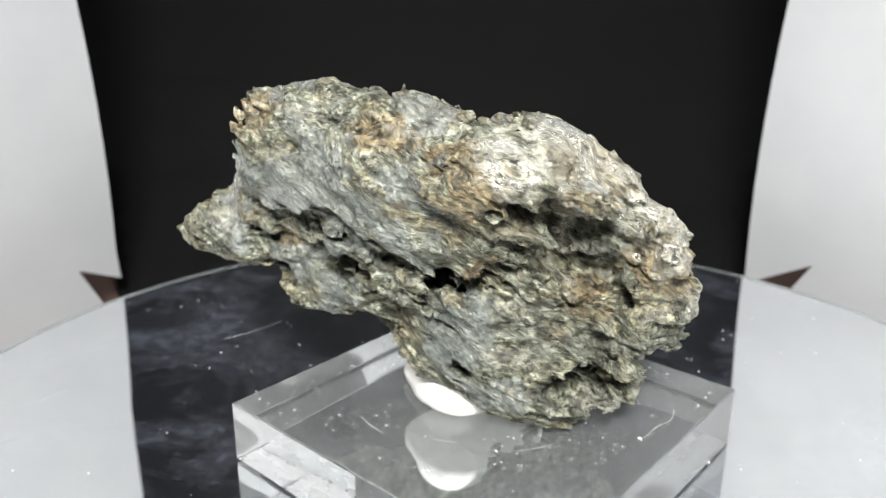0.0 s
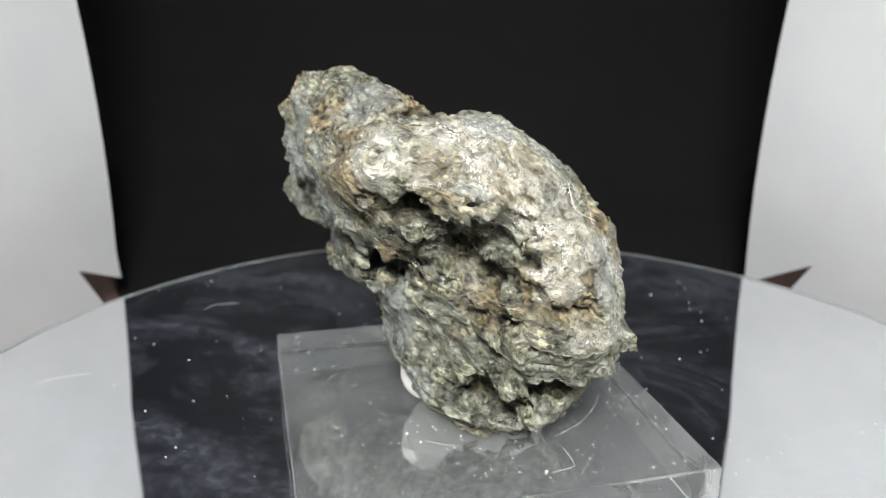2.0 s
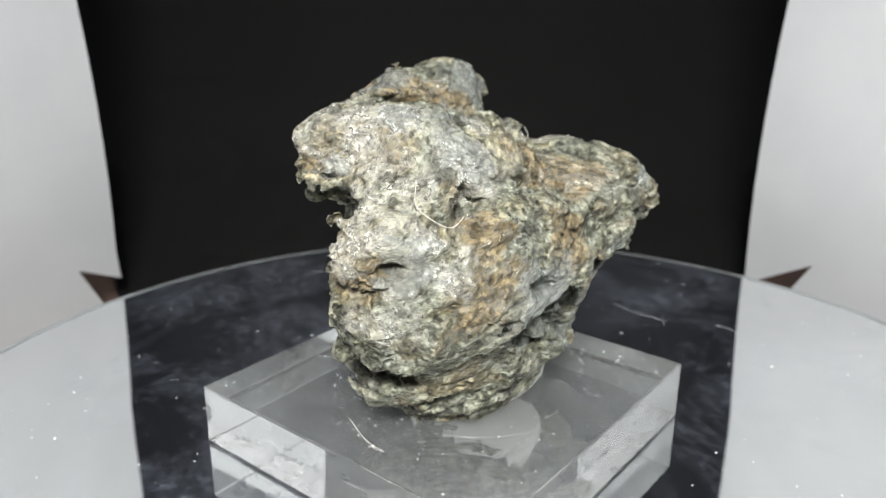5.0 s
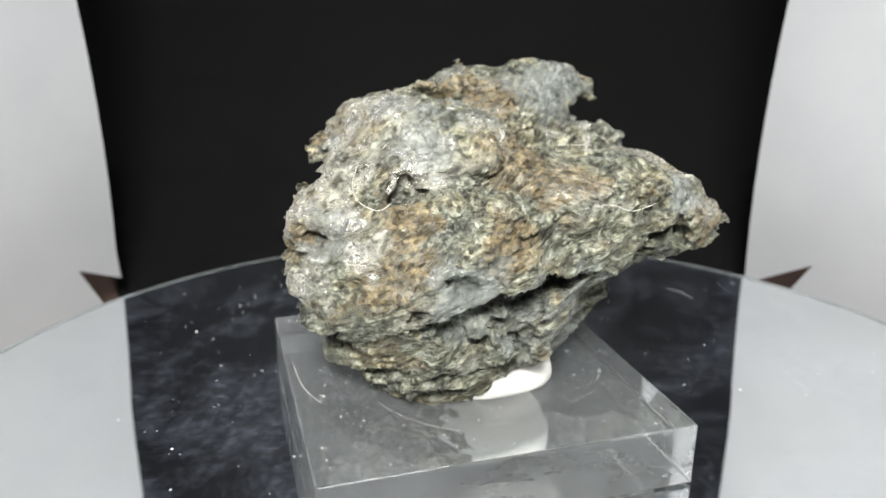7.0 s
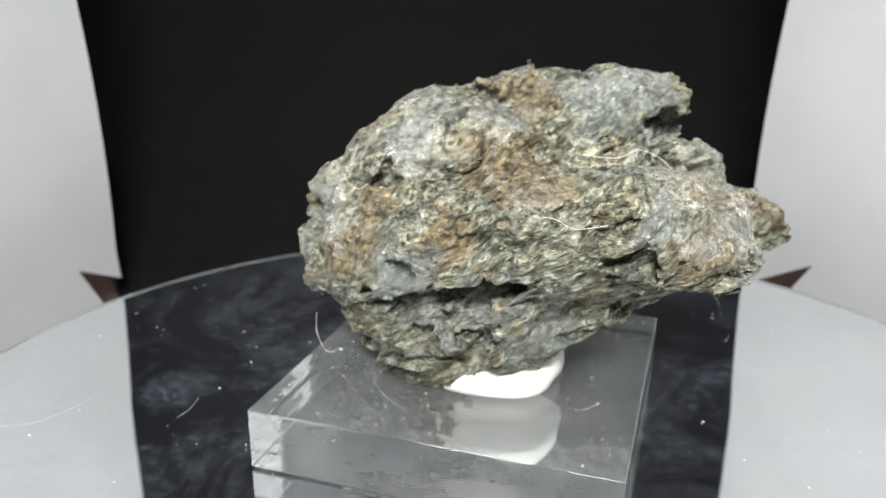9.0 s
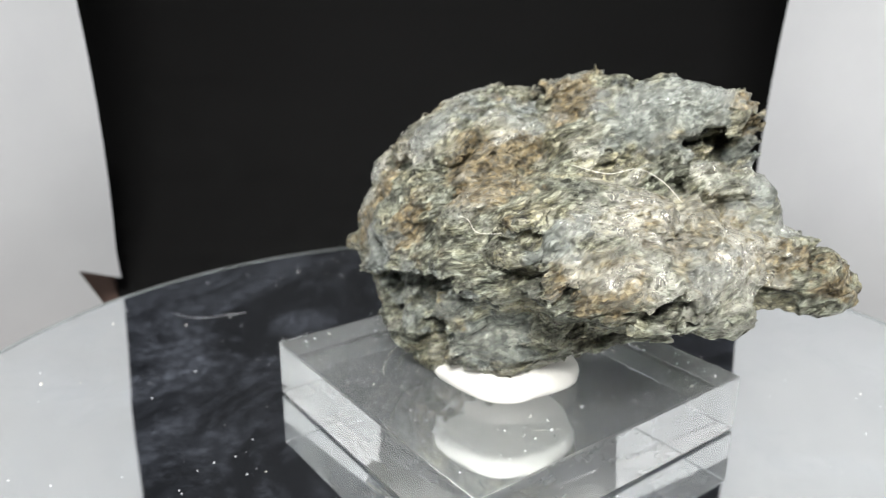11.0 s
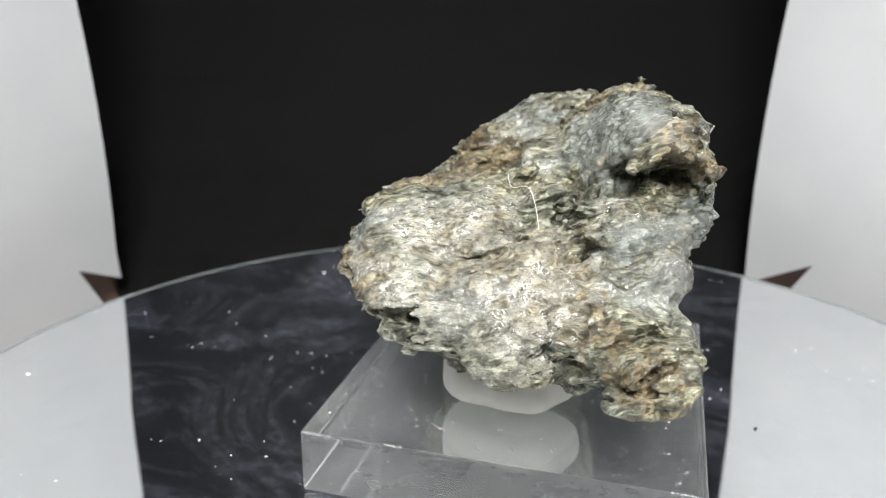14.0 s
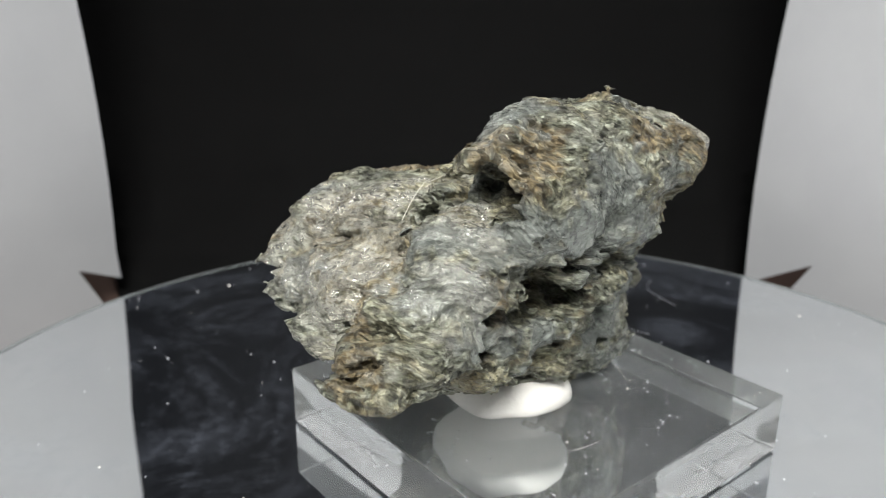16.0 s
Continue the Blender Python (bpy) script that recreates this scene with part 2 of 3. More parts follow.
# ---- turntable ----
R = 0.0912
base = tagged(part("motor_housing", lathe_bm([(0, TABLE_Z), (0.078, TABLE_Z), (0.080, TABLE_Z + 0.002), (0.080, -0.0075), (0.078, -0.006), (0, -0.006)], 64), DARK, smooth=False),
              "dark plastic motor housing under the mirror turntable", "motor housing")
table = tagged(new("turntable"), "round mirror turntable with dust and smudges", "turntable")
part("mirror", lathe_bm([(0, -0.0004), (R - 0.0017, -0.0004), (R - 0.0017, 0.0), (0, 0.0)], 160), MIRROR, table, "dusty round mirror plate")
part("rim", lathe_bm([(R - 0.0016, -0.0040), (R, -0.0036), (R, -0.0005), (R - 0.0005, 0.0), (R - 0.0016, 0.0001), (R - 0.0016, -0.0040)], 160), RIM, table, "pale glass edge")
part("tray", lathe_bm([(0, -0.0060), (0.086, -0.0060), (0.0895, -0.0042), (0.0895, -0.0005), (0, -0.0005)], 120), DARK, table)

# ---- clear block ----
block = part("display_block", box_bm(-0.025, -0.025, 0.0, 0.025, 0.025, 0.00885, 0.00022, 2), ACRYLIC)
tagged(block, "clear acrylic display block, scratched and dusty, on the mirror", "display block")
block.data.transform(pose(-0.00057, -0.00587, 0.0003, 0, 0, 45 + 3.975))

# ---- dust, crumbs and scratches ----
LINT = plain("pale_lint", (0.70, 0.68, 0.62), 0.7, 0.1, 300)
CRUMB = plain("mica_crumb", (0.42, 0.43, 0.45), 0.35, 0.4, 900)


def strand_bm(points, radius, sides=5):
    """A fibre along a smooth line through the points."""
    bm = bmesh.new()
    pts = [Vector(p) for p in points]
    fine = []
    for i in range(len(pts) - 1):
        p0, p1, p2, p3 = pts[max(i - 1, 0)], pts[i], pts[i + 1], pts[min(i + 2, len(pts) - 1)]
        for k in range(6):
            t = k / 6
            fine.append(0.5 * (2 * p1 + (p2 - p0) * t + (2 * p0 - 5 * p1 + 4 * p2 - p3) * t * t + (3 * p1 - p0 - 3 * p2 + p3) * t ** 3))
    fine.append(pts[-1])
    rings = []
    for i, p in enumerate(fine):
        d = (fine[min(i + 1, len(fine) - 1)] - fine[max(i - 1, 0)]).normalized()
        u = d.orthogonal().normalized()
        w = d.cross(u)
        r = radius * (0.6 if i in (0, len(fine) - 1) else 1.0)
        rings.append([bm.verts.new(p + u * (r * math.cos(6.283 * k / sides)) + w * (r * math.sin(6.283 * k / sides))) for k in range(sides)])
    for a, b in zip(rings, rings[1:]):
        for k in range(sides):
            bm.faces.new((a[k], a[(k + 1) % sides], b[(k + 1) % sides], b[k]))
    bm.faces.new(rings[0][::-1])
    bm.faces.new(rings[-1])
    return bm


def specks(count, seed, place, lo, hi):
    """Many tiny uneven grains as one mesh; place(rs) gives a spot to lie on."""
    rs = random.Random(seed)
    vs, fs = [], []
    for _ in range(count):
        x, y, z = place(rs)
        r = lo + (hi - lo) * rs.random() ** 4
        off, k, a0 = len(vs), 6, rs.random() * 6.28
        stretch = 0.5 + rs.random()
        for ring, h in ((1.0, 0.0), (0.6, r * 0.5)):
            for i in range(k):
                a = i * 6.2832 / k
                q = r * ring * (0.7 + 0.5 * rs.random())
                dx, dy = q * math.cos(a) * stretch, q * math.sin(a)
                vs.append((x + dx * math.cos(a0) - dy * math.sin(a0), y + dx * math.sin(a0) + dy * math.cos(a0), z + h))
        fs.append(tuple(off + k + i for i in range(k)))
        for i in range(k):
            j = (i + 1) % k
            fs.append((off + i, off + j, off + k + j, off + k + i))
    return vs, fs


def on_mirror(rs):
    while True:
        x, y = rs.uniform(-0.09, 0.09), rs.uniform(-0.09, 0.09)
        if x * x + y * y < 0.0885 ** 2 and noise.noise(Vector((x * 40, y * 40, 3.0))) > rs.uniform(-0.5, 0.45):
            return x, y, 0.0


BLOCK_AT = pose(-0.00057, -0.00587, 0.00917, 0, 0, 45 + 3.975)


def on_block(rs):
    while True:
        p = BLOCK_AT @ Vector((rs.uniform(-0.0235, 0.0235), rs.uniform(-0.0235, 0.0235), 0))
        if (p.xy - Vector((-0.003, -0.0025))).length > 0.0125:
            return tuple(p)


tagged(mesh_ob("dust", *specks(1100, 5, on_mirror, 0.00003, 0.00022), CRUMB, table), "pale dust and mica crumbs", kind="stuff")
tagged(mesh_ob("dust", *specks(800, 6, on_block, 0.00004, 0.00018), CRUMB, block), "fine pale dust", kind="stuff")
tagged(mesh_ob("crumbs", *specks(40, 15, on_mirror, 0.00010, 0.00032), LINT, table), "white crumbs and lint", kind="stuff")
tagged(mesh_ob("crumbs", *specks(60, 16, on_block, 0.00007, 0.00028), LINT, block), "white crumbs", kind="stuff")
part("grit", lathe_bm([(0, 0.0), (0.00028, 0.00005), (0.00024, 0.00025), (0, 0.00036)], 7), DARK, table, "single dark grit grain").data.transform(pose(-0.0165, -0.0368, 0))
rs = random.Random(12)
for i in range(6):                                    # wipe marks and lint on the mirror
    a, r, turn = rs.uniform(0, 6.28), rs.uniform(0.045, 0.082), rs.uniform(-0.5, 0.5)
    start = Vector((r * math.cos(a), r * math.sin(a), 0.00005))
    d = Vector((math.cos(a + 1.2 + turn), math.sin(a + 1.2 + turn), 0)) * rs.uniform(0.002, 0.005)
    side = Vector((-d.y, d.x, 0)) * rs.uniform(-0.4, 0.4)
    part("lint", strand_bm([start, start + d + side, start + 2 * d + side * 1.5, start + 3 * d], 0.00002), CRUMB, table)
for i in range(7):                                   # arcs scratched into the top of the block
    a, r, span = rs.uniform(0, 6.28), rs.uniform(0.0135, 0.021), rs.uniform(0.15, 0.5)
    pts = []
    for k in range(5):
        b = a + span * (k / 4 - 0.5)
        q = r + 0.0006 * math.sin(3 * b + i)
        pts.append((-0.002 + q * math.cos(b), -0.004 + q * math.sin(b), 0.00916))
    c = BLOCK_AT.inverted()
    if all(max(abs((c @ Vector(p)).x), abs((c @ Vector(p)).y)) < 0.0238 for p in pts):
        part("scratch", strand_bm(pts, 0.000022, 4), LINT, block)
part("fibre", strand_bm([(0.0185, -0.0165, 0.00925), (0.0205, -0.0150, 0.0100), (0.0215, -0.0170, 0.0122), (0.0210, -0.0190, 0.0150)], 0.00003), LINT, block, "single pale fibre")

# ---- putty ----
def putty():
    bm = lathe_bm([(0, 0), (0.0093, 0), (0.0099, 0.0006), (0.0100, 0.0016), (0.0098, 0.0026), (0.0088, 0.0040), (0.006, 0.0054), (0, 0.006)], 64)
    for v in bm.verts:
        a = math.atan2(v.co.y, v.co.x)
        k = 1 + 0.07 * math.cos(a - radians(45)) + 0.03 * math.sin(2 * a + 1.0) + 0.03 * math.sin(5 * a) + 0.10 * (noise.noise(v.co * 200) if v.co.xy.length > 0.005 else 0)
        v.co.x, v.co.y = v.co.x * k, v.co.y * k
    return bm


blob = tagged(part("putty", putty(), PUTTY, smooth=True), "white mounting putty pressed onto the clear block", "putty")
blob.data.transform(pose(-0.0024, -0.0024, 0.00895))    # pressed on: no air under it

# ---- the rock ----
LUMPS, PITS, SPOTS = [], [], {"ochre": [], "blue": [], "mica": []}


def lump(x, y, z, a, b, c, turn):
    """A swelling of the rock: centre, half-axes (millimetres) and turn about z (degrees)."""
    LUMPS.append((x, y, z, a, b, c, turn))


def pit(x, y, z, a, b, c, turn=0):
    """A hollow in the rock, in the same terms."""
    PITS.append((x, y, z, a, b, c, turn))


def spot(kind, x, y, z, r):
    """A stain, a cleavage face or a patch of painted shade: centre and reach in millimetres."""
    SPOTS[kind].append((x, y, z, r))


lump(-35.2, 3.3, 30.6, 8.1, 5.1, 5.1, -28)
lump(-28.6, 11.6, 31.7, 12.7, 4.3, 5.1, 38)
lump(-28.5, -1.6, 35.7, 5.7, 9.2, 8.2, 42)
lump(-26.6, -3.8, 47.4, 6.8, 3.3, 3.9, 1)
lump(-25.8, -5.7, 41.7, 7.6, 4.1, 7.8, 0)
lump(-25.5, 6.3, 32.7, 4.2, 12.2, 6.0, 3)
lump(-23.9, 2.6, 27.4, 8.2, 2.5, 6.8, -35)
lump(-23.0, -1.3, 28.5, 13.5, 4.5, 6.4, -49)
lump(-22.1, -6.9, 42.4, 9.6, 6.8, 10.0, -30)
lump(-20.4, 16.6, 30.8, 5.8, 8.4, 4.7, 7)
lump(-19.8, -5.4, 43.2, 13.7, 4.0, 8.3, -23)
lump(-19.4, -5.2, 36.1, 13.3, 7.6, 7.4, -25)
lump(-19.2, 8.1, 28.4, 16.0, 8.3, 4.5, -25)
lump(-18.2, 2.2, 24.7, 11.3, 8.3, 5.0, 20)
lump(-16.9, 3.4, 35.8, 11.7, 3.9, 7.4, -10)
lump(-14.3, -5.4, 28.9, 5.3, 7.7, 6.0, -1)
lump(-13.7, 17.8, 33.3, 10.5, 7.8, 4.8, -2)
lump(-13.1, -12.6, 33.0, 6.8, 2.1, 6.5, -49)
lump(-12.1, -12.9, 44.4, 10.6, 5.6, 7.4, -12)
lump(-11.8, 8.7, 30.2, 20.3, 8.4, 6.5, -2)
lump(-11.7, -11.2, 43.5, 8.8, 14.8, 6.7, 54)
lump(-11.7, 9.4, 38.4, 12.6, 6.4, 3.2, -24)
lump(-10.9, -5.3, 35.3, 17.8, 11.7, 6.3, -15)
lump(-10.7, -2.7, 40.5, 6.1, 5.9, 5.2, 6)
lump(-9.6, 3.5, 22.6, 8.1, 8.0, 6.1, 9)
lump(-8.7, 16.7, 35.3, 6.0, 10.9, 5.7, 65)
lump(-8.5, -4.6, 23.7, 6.3, 9.2, 8.0, 14)
lump(-6.1, -15.0, 38.3, 11.8, 6.2, 5.9, -8)
lump(-4.9, 6.0, 27.0, 7.4, 7.2, 6.6, -1)
lump(-4.8, -4.1, 18.8, 10.2, 4.9, 7.1, -34)
lump(-2.2, -11.2, 33.3, 4.7, 8.1, 11.8, -7)
lump(-2.1, -18.8, 43.3, 8.9, 7.2, 5.4, -15)
lump(-1.0, 9.6, 33.2, 9.8, 8.1, 6.4, -62)
lump(-1.0, -1.6, 30.2, 11.0, 12.7, 9.8, 41)
lump(-0.8, 2.6, 36.3, 10.6, 4.5, 6.3, -15)
lump(-0.8, -10.7, 18.2, 12.5, 6.5, 5.9, -35)
lump(-0.6, -13.4, 44.3, 8.9, 12.1, 4.5, 11)
lump(0.4, -12.8, 27.4, 10.0, 6.2, 3.9, -4)
lump(1.4, -7.2, 22.4, 7.7, 10.5, 9.8, -13)
lump(1.6, 1.3, 19.3, 13.2, 8.0, 7.6, -24)
lump(2.6, -12.7, 14.8, 5.1, 8.5, 2.9, 31)
lump(2.8, -12.3, 42.9, 8.8, 8.3, 6.2, -19)
lump(3.5, -18.7, 40.5, 8.5, 7.2, 4.1, -12)
lump(4.4, -6.0, 39.2, 12.6, 7.3, 6.8, -29)
lump(4.4, 5.8, 27.0, 5.0, 8.3, 10.5, 31)
lump(5.5, -5.9, 14.6, 11.5, 10.5, 6.3, -54)
lump(7.3, -3.0, 18.3, 5.5, 9.7, 4.9, 42)
lump(7.5, 3.5, 31.7, 5.3, 15.7, 6.9, 43)
lump(7.6, -14.8, 23.2, 10.3, 4.4, 11.7, -11)
lump(7.9, -11.4, 31.3, 8.7, 7.5, 13.2, 57)
lump(9.0, -2.3, 33.9, 6.6, 10.0, 6.9, 40)
lump(9.4, 0.7, 21.3, 5.7, 11.4, 8.2, 41)
lump(9.6, 2.6, 29.4, 6.4, 14.3, 6.6, 40)
lump(10.2, -17.9, 34.1, 10.8, 4.0, 5.8, 3)
lump(10.5, -12.2, 38.7, 5.4, 7.9, 6.8, 29)
lump(11.6, -8.7, 20.7, 7.1, 12.1, 8.5, 10)
lump(11.9, -8.7, 24.3, 12.6, 6.0, 4.2, -17)
lump(14.6, -14.7, 35.0, 6.7, 8.5, 4.6, -19)
lump(16.8, -14.4, 27.1, 6.2, 7.0, 5.9, -58)
lump(16.9, -6.0, 27.1, 4.5, 11.8, 7.6, 23)
# the far prong
lump(-39.2, 5.8, 30.0, 4.6, 4.0, 3.8, -10)
lump(-40.0, 7.4, 29.2, 3.4, 3.2, 2.9, 20)
# hollows
pit(9.8, -20.4, 37.6, 3.1, 3.1, 1.8, 0)
pit(13.1, -20.3, 37.9, 2.5, 2.5, 1.4, 0)
pit(-7.6, -12.8, 29.0, 3.1, 3.1, 1.8, 0)
pit(-4.2, -17.4, 29.4, 3.1, 3.1, 1.8, 0)
pit(12.1, -20.1, 30.7, 3.1, 3.1, 1.8, 0)
pit(10.5, -18.5, 17.9, 3.7, 3.7, 2.2, 0)
pit(-22.1, -12.4, 36.4, 2.5, 2.5, 1.4, 0)
pit(-17.9, -14.1, 34.3, 2.5, 2.5, 1.4, 0)
pit(-13.8, -14.3, 31.8, 2.5, 2.5, 1.4, 0)
pit(-25.1, -12.1, 45.2, 1.2, 1.2, 0.7, 0)
pit(-4.6, -15.3, 17.9, 1.9, 1.9, 1.1, 0)
pit(11.1, -20.4, 31.9, 4.3, 4.3, 2.5, 0)
pit(9.7, -21.9, 39.4, 3.1, 3.1, 1.8, 0)
pit(3.8, -20.3, 32.3, 3.1, 3.1, 1.8, 0)
pit(17.5, -14.3, 20.0, 3.7, 3.7, 2.2, 0)
pit(12.5, -20.9, 37.1, 3.1, 3.1, 1.8, 0)
pit(9.8, 8.9, 26.5, 3.7, 3.7, 2.2, 0)
pit(17.9, -0.6, 24.6, 2.5, 2.5, 1.4, 0)
pit(14.0, -5.0, 39.3, 1.2, 1.2, 0.7, 0)
pit(-3.5, -11.2, 48.1, 2.5, 2.5, 1.4, 0)
pit(-7.2, 22.7, 32.7, 3.1, 3.1, 1.8, 0)
pit(-22.4, 23.7, 31.3, 2.5, 2.5, 1.4, 0)
pit(-24.3, 5.5, 40.3, 1.9, 1.9, 1.1, 0)
pit(-27.5, -10.5, 32.0, 7.0, 6.0, 5.0, 20)
pit(-33.9, 11.4, 29.5, 2.5, 2.5, 1.4, 0)
pit(-41.2, 7.4, 31.6, 1.9, 1.9, 1.1, 0)
pit(5.8, 12.7, 28.8, 2.5, 2.5, 1.4, 0)
pit(8.5, 7.2, 17.8, 2.5, 2.5, 1.4, 0)
pit(13.6, 4.4, 24.6, 1.9, 1.9, 1.1, 0)
pit(-35.0, 13.5, 25.5, 2.6, 4.0, 5.5, 30)
pit(-32.0, -1.6, 44.6, 6.5, 3.4, 2.8, 10)
pit(1.6, -25.0, 41.0, 3.2, 1.6, 1.2)
pit(-31.0, -7.0, 35.2, 2.2, 2.2, 2.2, 0)
pit(-28.0, -8.5, 34.0, 3.6, 3.6, 3.0, 0)
pit(-31.5, -4.5, 31.0, 3.2, 3.2, 2.8, 0)
pit(-18.3, -10.0, 28.7, 3.2, 3.2, 2.4, 0)
pit(7.0, -20.6, 36.1, 4.0, 4.0, 3.0, 0)
pit(14.5, -21.3, 35.0, 4.0, 4.0, 3.0, 0)
pit(-34.0, 10.8, 34.3, 1.8, 1.8, 3.6, 0)
pit(-27.1, 5.6, 38.8, 1.5, 1.5, 3.0, 0)
pit(16.1, -17.5, 18.8, 3.2, 3.2, 2.4, 0)
pit(5.3, -24.8, 40.1, 4.8, 3.2, 1.6, 0)
pit(-28.6, -4.1, 43.6, 3.2, 3.2, 2.0)
pit(-26.0, -2.4, 44.0, 2.2, 2.2, 1.4)
pit(-42.6, 7.8, 29.3, 1.1, 1.1, 0.7)
pit(-42.4, 3.5, 29.3, 1.0, 1.0, 0.6)
pit(-20.4, -7.5, 31.2, 3.0, 3.0, 1.9)
pit(-20.5, -9.9, 34.4, 2.2, 2.2, 1.4)
pit(-28.3, -1.1, 25.8, 2.0, 2.0, 1.2)
pit(-40.1, 6.0, 30.8, 1.3, 1.3, 0.8)
pit(-24.6, 19.7, 28.3, 2.2, 2.2, 1.4)
pit(-22.8, 23.0, 29.5, 2.0, 2.0, 1.2)
pit(-30.6, 7.8, 25.7, 2.2, 2.2, 1.4)
pit(-23.0, 3.3, 39.8, 1.6, 1.6, 1.0)
pit(-21.8, 21.4, 30.4, 1.6, 1.6, 1.0)
pit(-12.1, 10.8, 23.2, 2.0, 2.0, 1.2)
pit(-4.6, -13.3, 47.1, 2.0, 2.0, 1.2)
pit(3.7, 11.5, 28.1, 3.0, 3.0, 1.9)
pit(13.0, 4.4, 20.1, 2.0, 2.0, 1.2)
pit(5.9, 6.9, 17.1, 2.2, 2.2, 1.4)
pit(7.8, 8.8, 23.5, 3.0, 3.0, 1.9)
pit(-6.6, 21.8, 37.0, 1.8, 1.8, 1.1)
pit(16.0, 4.2, 29.2, 1.6, 1.6, 1.0)
pit(-0.2, -9.6, 48.4, 2.2, 2.2, 1.4)
pit(6.9, 6.0, 26.2, 4.0, 4.0, 2.5)
pit(14.3, -6.4, 38.4, 1.4, 1.4, 0.9)
pit(14.8, 2.3, 23.1, 3.0, 3.0, 1.9)
pit(7.3, 8.9, 19.9, 2.8, 2.8, 1.7)
pit(20.6, -14.0, 33.6, 1.8, 1.8, 1.1)
pit(13.7, -5.9, 40.5, 1.5, 1.5, 0.9)
pit(14.2, -13.7, 18.3, 3.5, 3.5, 2.2)
pit(10.5, -15.9, 36.8, 1.2, 1.2, 0.7)
pit(6.4, -16.4, 36.7, 3.2, 3.2, 2.0)
pit(10.1, -18.3, 28.5, 3.6, 3.6, 2.2)
pit(7.4, -16.7, 32.2, 2.6, 2.6, 1.6)
pit(9.7, -15.8, 15.9, 4.0, 4.0, 2.5)
pit(-1.8, -17.6, 31.5, 2.2, 2.2, 1.4)
pit(1.6, -22.7, 41.1, 2.6, 2.6, 1.6)
pit(-5.9, -9.4, 28.2, 3.6, 3.6, 2.2)
pit(-4.4, -13.4, 17.1, 1.6, 1.6, 1.0)
pit(12.5, -17.7, 28.7, 2.2, 2.2, 1.4)
pit(-23.0, -5.3, 30.1, 3.0, 3.0, 1.9)
pit(10.6, -19.2, 24.3, 2.0, 2.0, 1.2)
pit(-8.7, -18.0, 48.6, 1.4, 1.4, 0.9)
# stains and cleavage faces; one blue patch holds painted underside shade
spot("ochre", -29, -7, 49, 4.0)
spot("ochre", -32, -5, 48, 3.0)
spot("ochre", -16, -17, 48, 3.0)
spot("ochre", -41, 7, 30, 4.0)
spot("ochre", -38, 9, 33, 2.5)
spot("ochre", -32, -3, 40, 1.6)
spot("ochre", -7, -22, 46, 3.0)
spot("ochre", -26, 9, 38, 4.5)
spot("ochre", -32, 10, 36, 4.5)
spot("ochre", -17, 25, 34, 2.5)
spot("ochre", -34, 9, 32, 4.0)
spot("ochre", -3, 0, 43, 3.0)
spot("ochre", -31, -2, 49, 3.0)
spot("ochre", -27, 11, 37, 6.5)
spot("ochre", -31, 13, 36, 5.0)
spot("ochre", -25, 17, 35, 5.0)
spot("ochre", -17, 24, 35, 3.5)
spot("ochre", 1, 4, 41, 4.5)
spot("ochre", -9, -6, 48, 4.5)
spot("ochre", -34, 9, 32, 4.0)
spot("ochre", -0, -8, 48, 3.0)
spot("ochre", 1, 3, 42, 6.5)
spot("ochre", -20, 15, 39, 5.5)
spot("ochre", -8, -10, 50, 4.5)
spot("ochre", -15, 25, 34, 4.5)
spot("ochre", 11, 8, 33, 4.0)
spot("ochre", 19, -1, 31, 3.5)
spot("ochre", -6, -12, 49, 4.0)
spot("ochre", 0, 10, 39, 6.5)
spot("ochre", 8, -21, 44, 5.5)
spot("ochre", 20, -4, 30, 5.0)
spot("ochre", -11, 25, 34, 3.5)
spot("ochre", 11, 8, 34, 4.0)
spot("ochre", 20, -16, 33, 4.0)
spot("ochre", 10, -17, 29, 3.5)
spot("ochre", -0, 10, 39, 6.5)
spot("ochre", 16, -3, 37, 4.0)
spot("ochre", -7, -13, 50, 4.0)
spot("ochre", 20, -17, 31, 4.5)
spot("ochre", 6, -24, 42, 2.5)
spot("ochre", -3, -18, 33, 3.0)
spot("ochre", -12, -18, 48, 4.0)
spot("ochre", -3, -25, 44, 4.5)
spot("ochre", 10, -16, 44, 6.0)
spot("ochre", -6, -22, 47, 3.5)
spot("ochre", -27, -4, 31, 3.0)
spot("ochre", 17, -18, 34, 4.0)
spot("ochre", -33, -3, 35, 3.0)
spot("blue", -34, 3, 40, 4.5)
spot("blue", -32, -6, 41, 3.0)
spot("blue", -22, -14, 44, 6.0)
spot("blue", -25, -12, 40, 5.0)
spot("blue", -16, -17, 39, 4.5)
spot("blue", -26, -4, 28, 4.5)
spot("blue", -4, -15, 22, 6.0)
spot("blue", -2, -17, 16, 4.0)
spot("blue", -21, -8, 26, 4.0)
spot("blue", -32, -3, 40, 3.0)
spot("blue", -20, -1, 47, 5.0)
spot("blue", -25, -2, 51, 4.5)
spot("blue", -34, 2, 41, 4.5)
spot("blue", -35, 1, 37, 4.5)
spot("blue", -32, -6, 39, 3.5)
spot("blue", -27, 18, 34, 2.5)
spot("blue", -19, -2, 48, 7.0)
spot("blue", -25, -1, 49, 4.5)
spot("blue", -10, 22, 38, 3.5)
spot("blue", 1, -6, 47, 3.0)
# next patch: dark underside layers, with their shade put into the blue-grey
spot("blue", -1, 10, 20, 6.0)
spot("blue", 3, 13, 26, 5.0)
spot("blue", -20, -1, 47, 6.5)
spot("blue", 6, 9, 25, 6.0)
spot("blue", 14, 2, 24, 4.0)
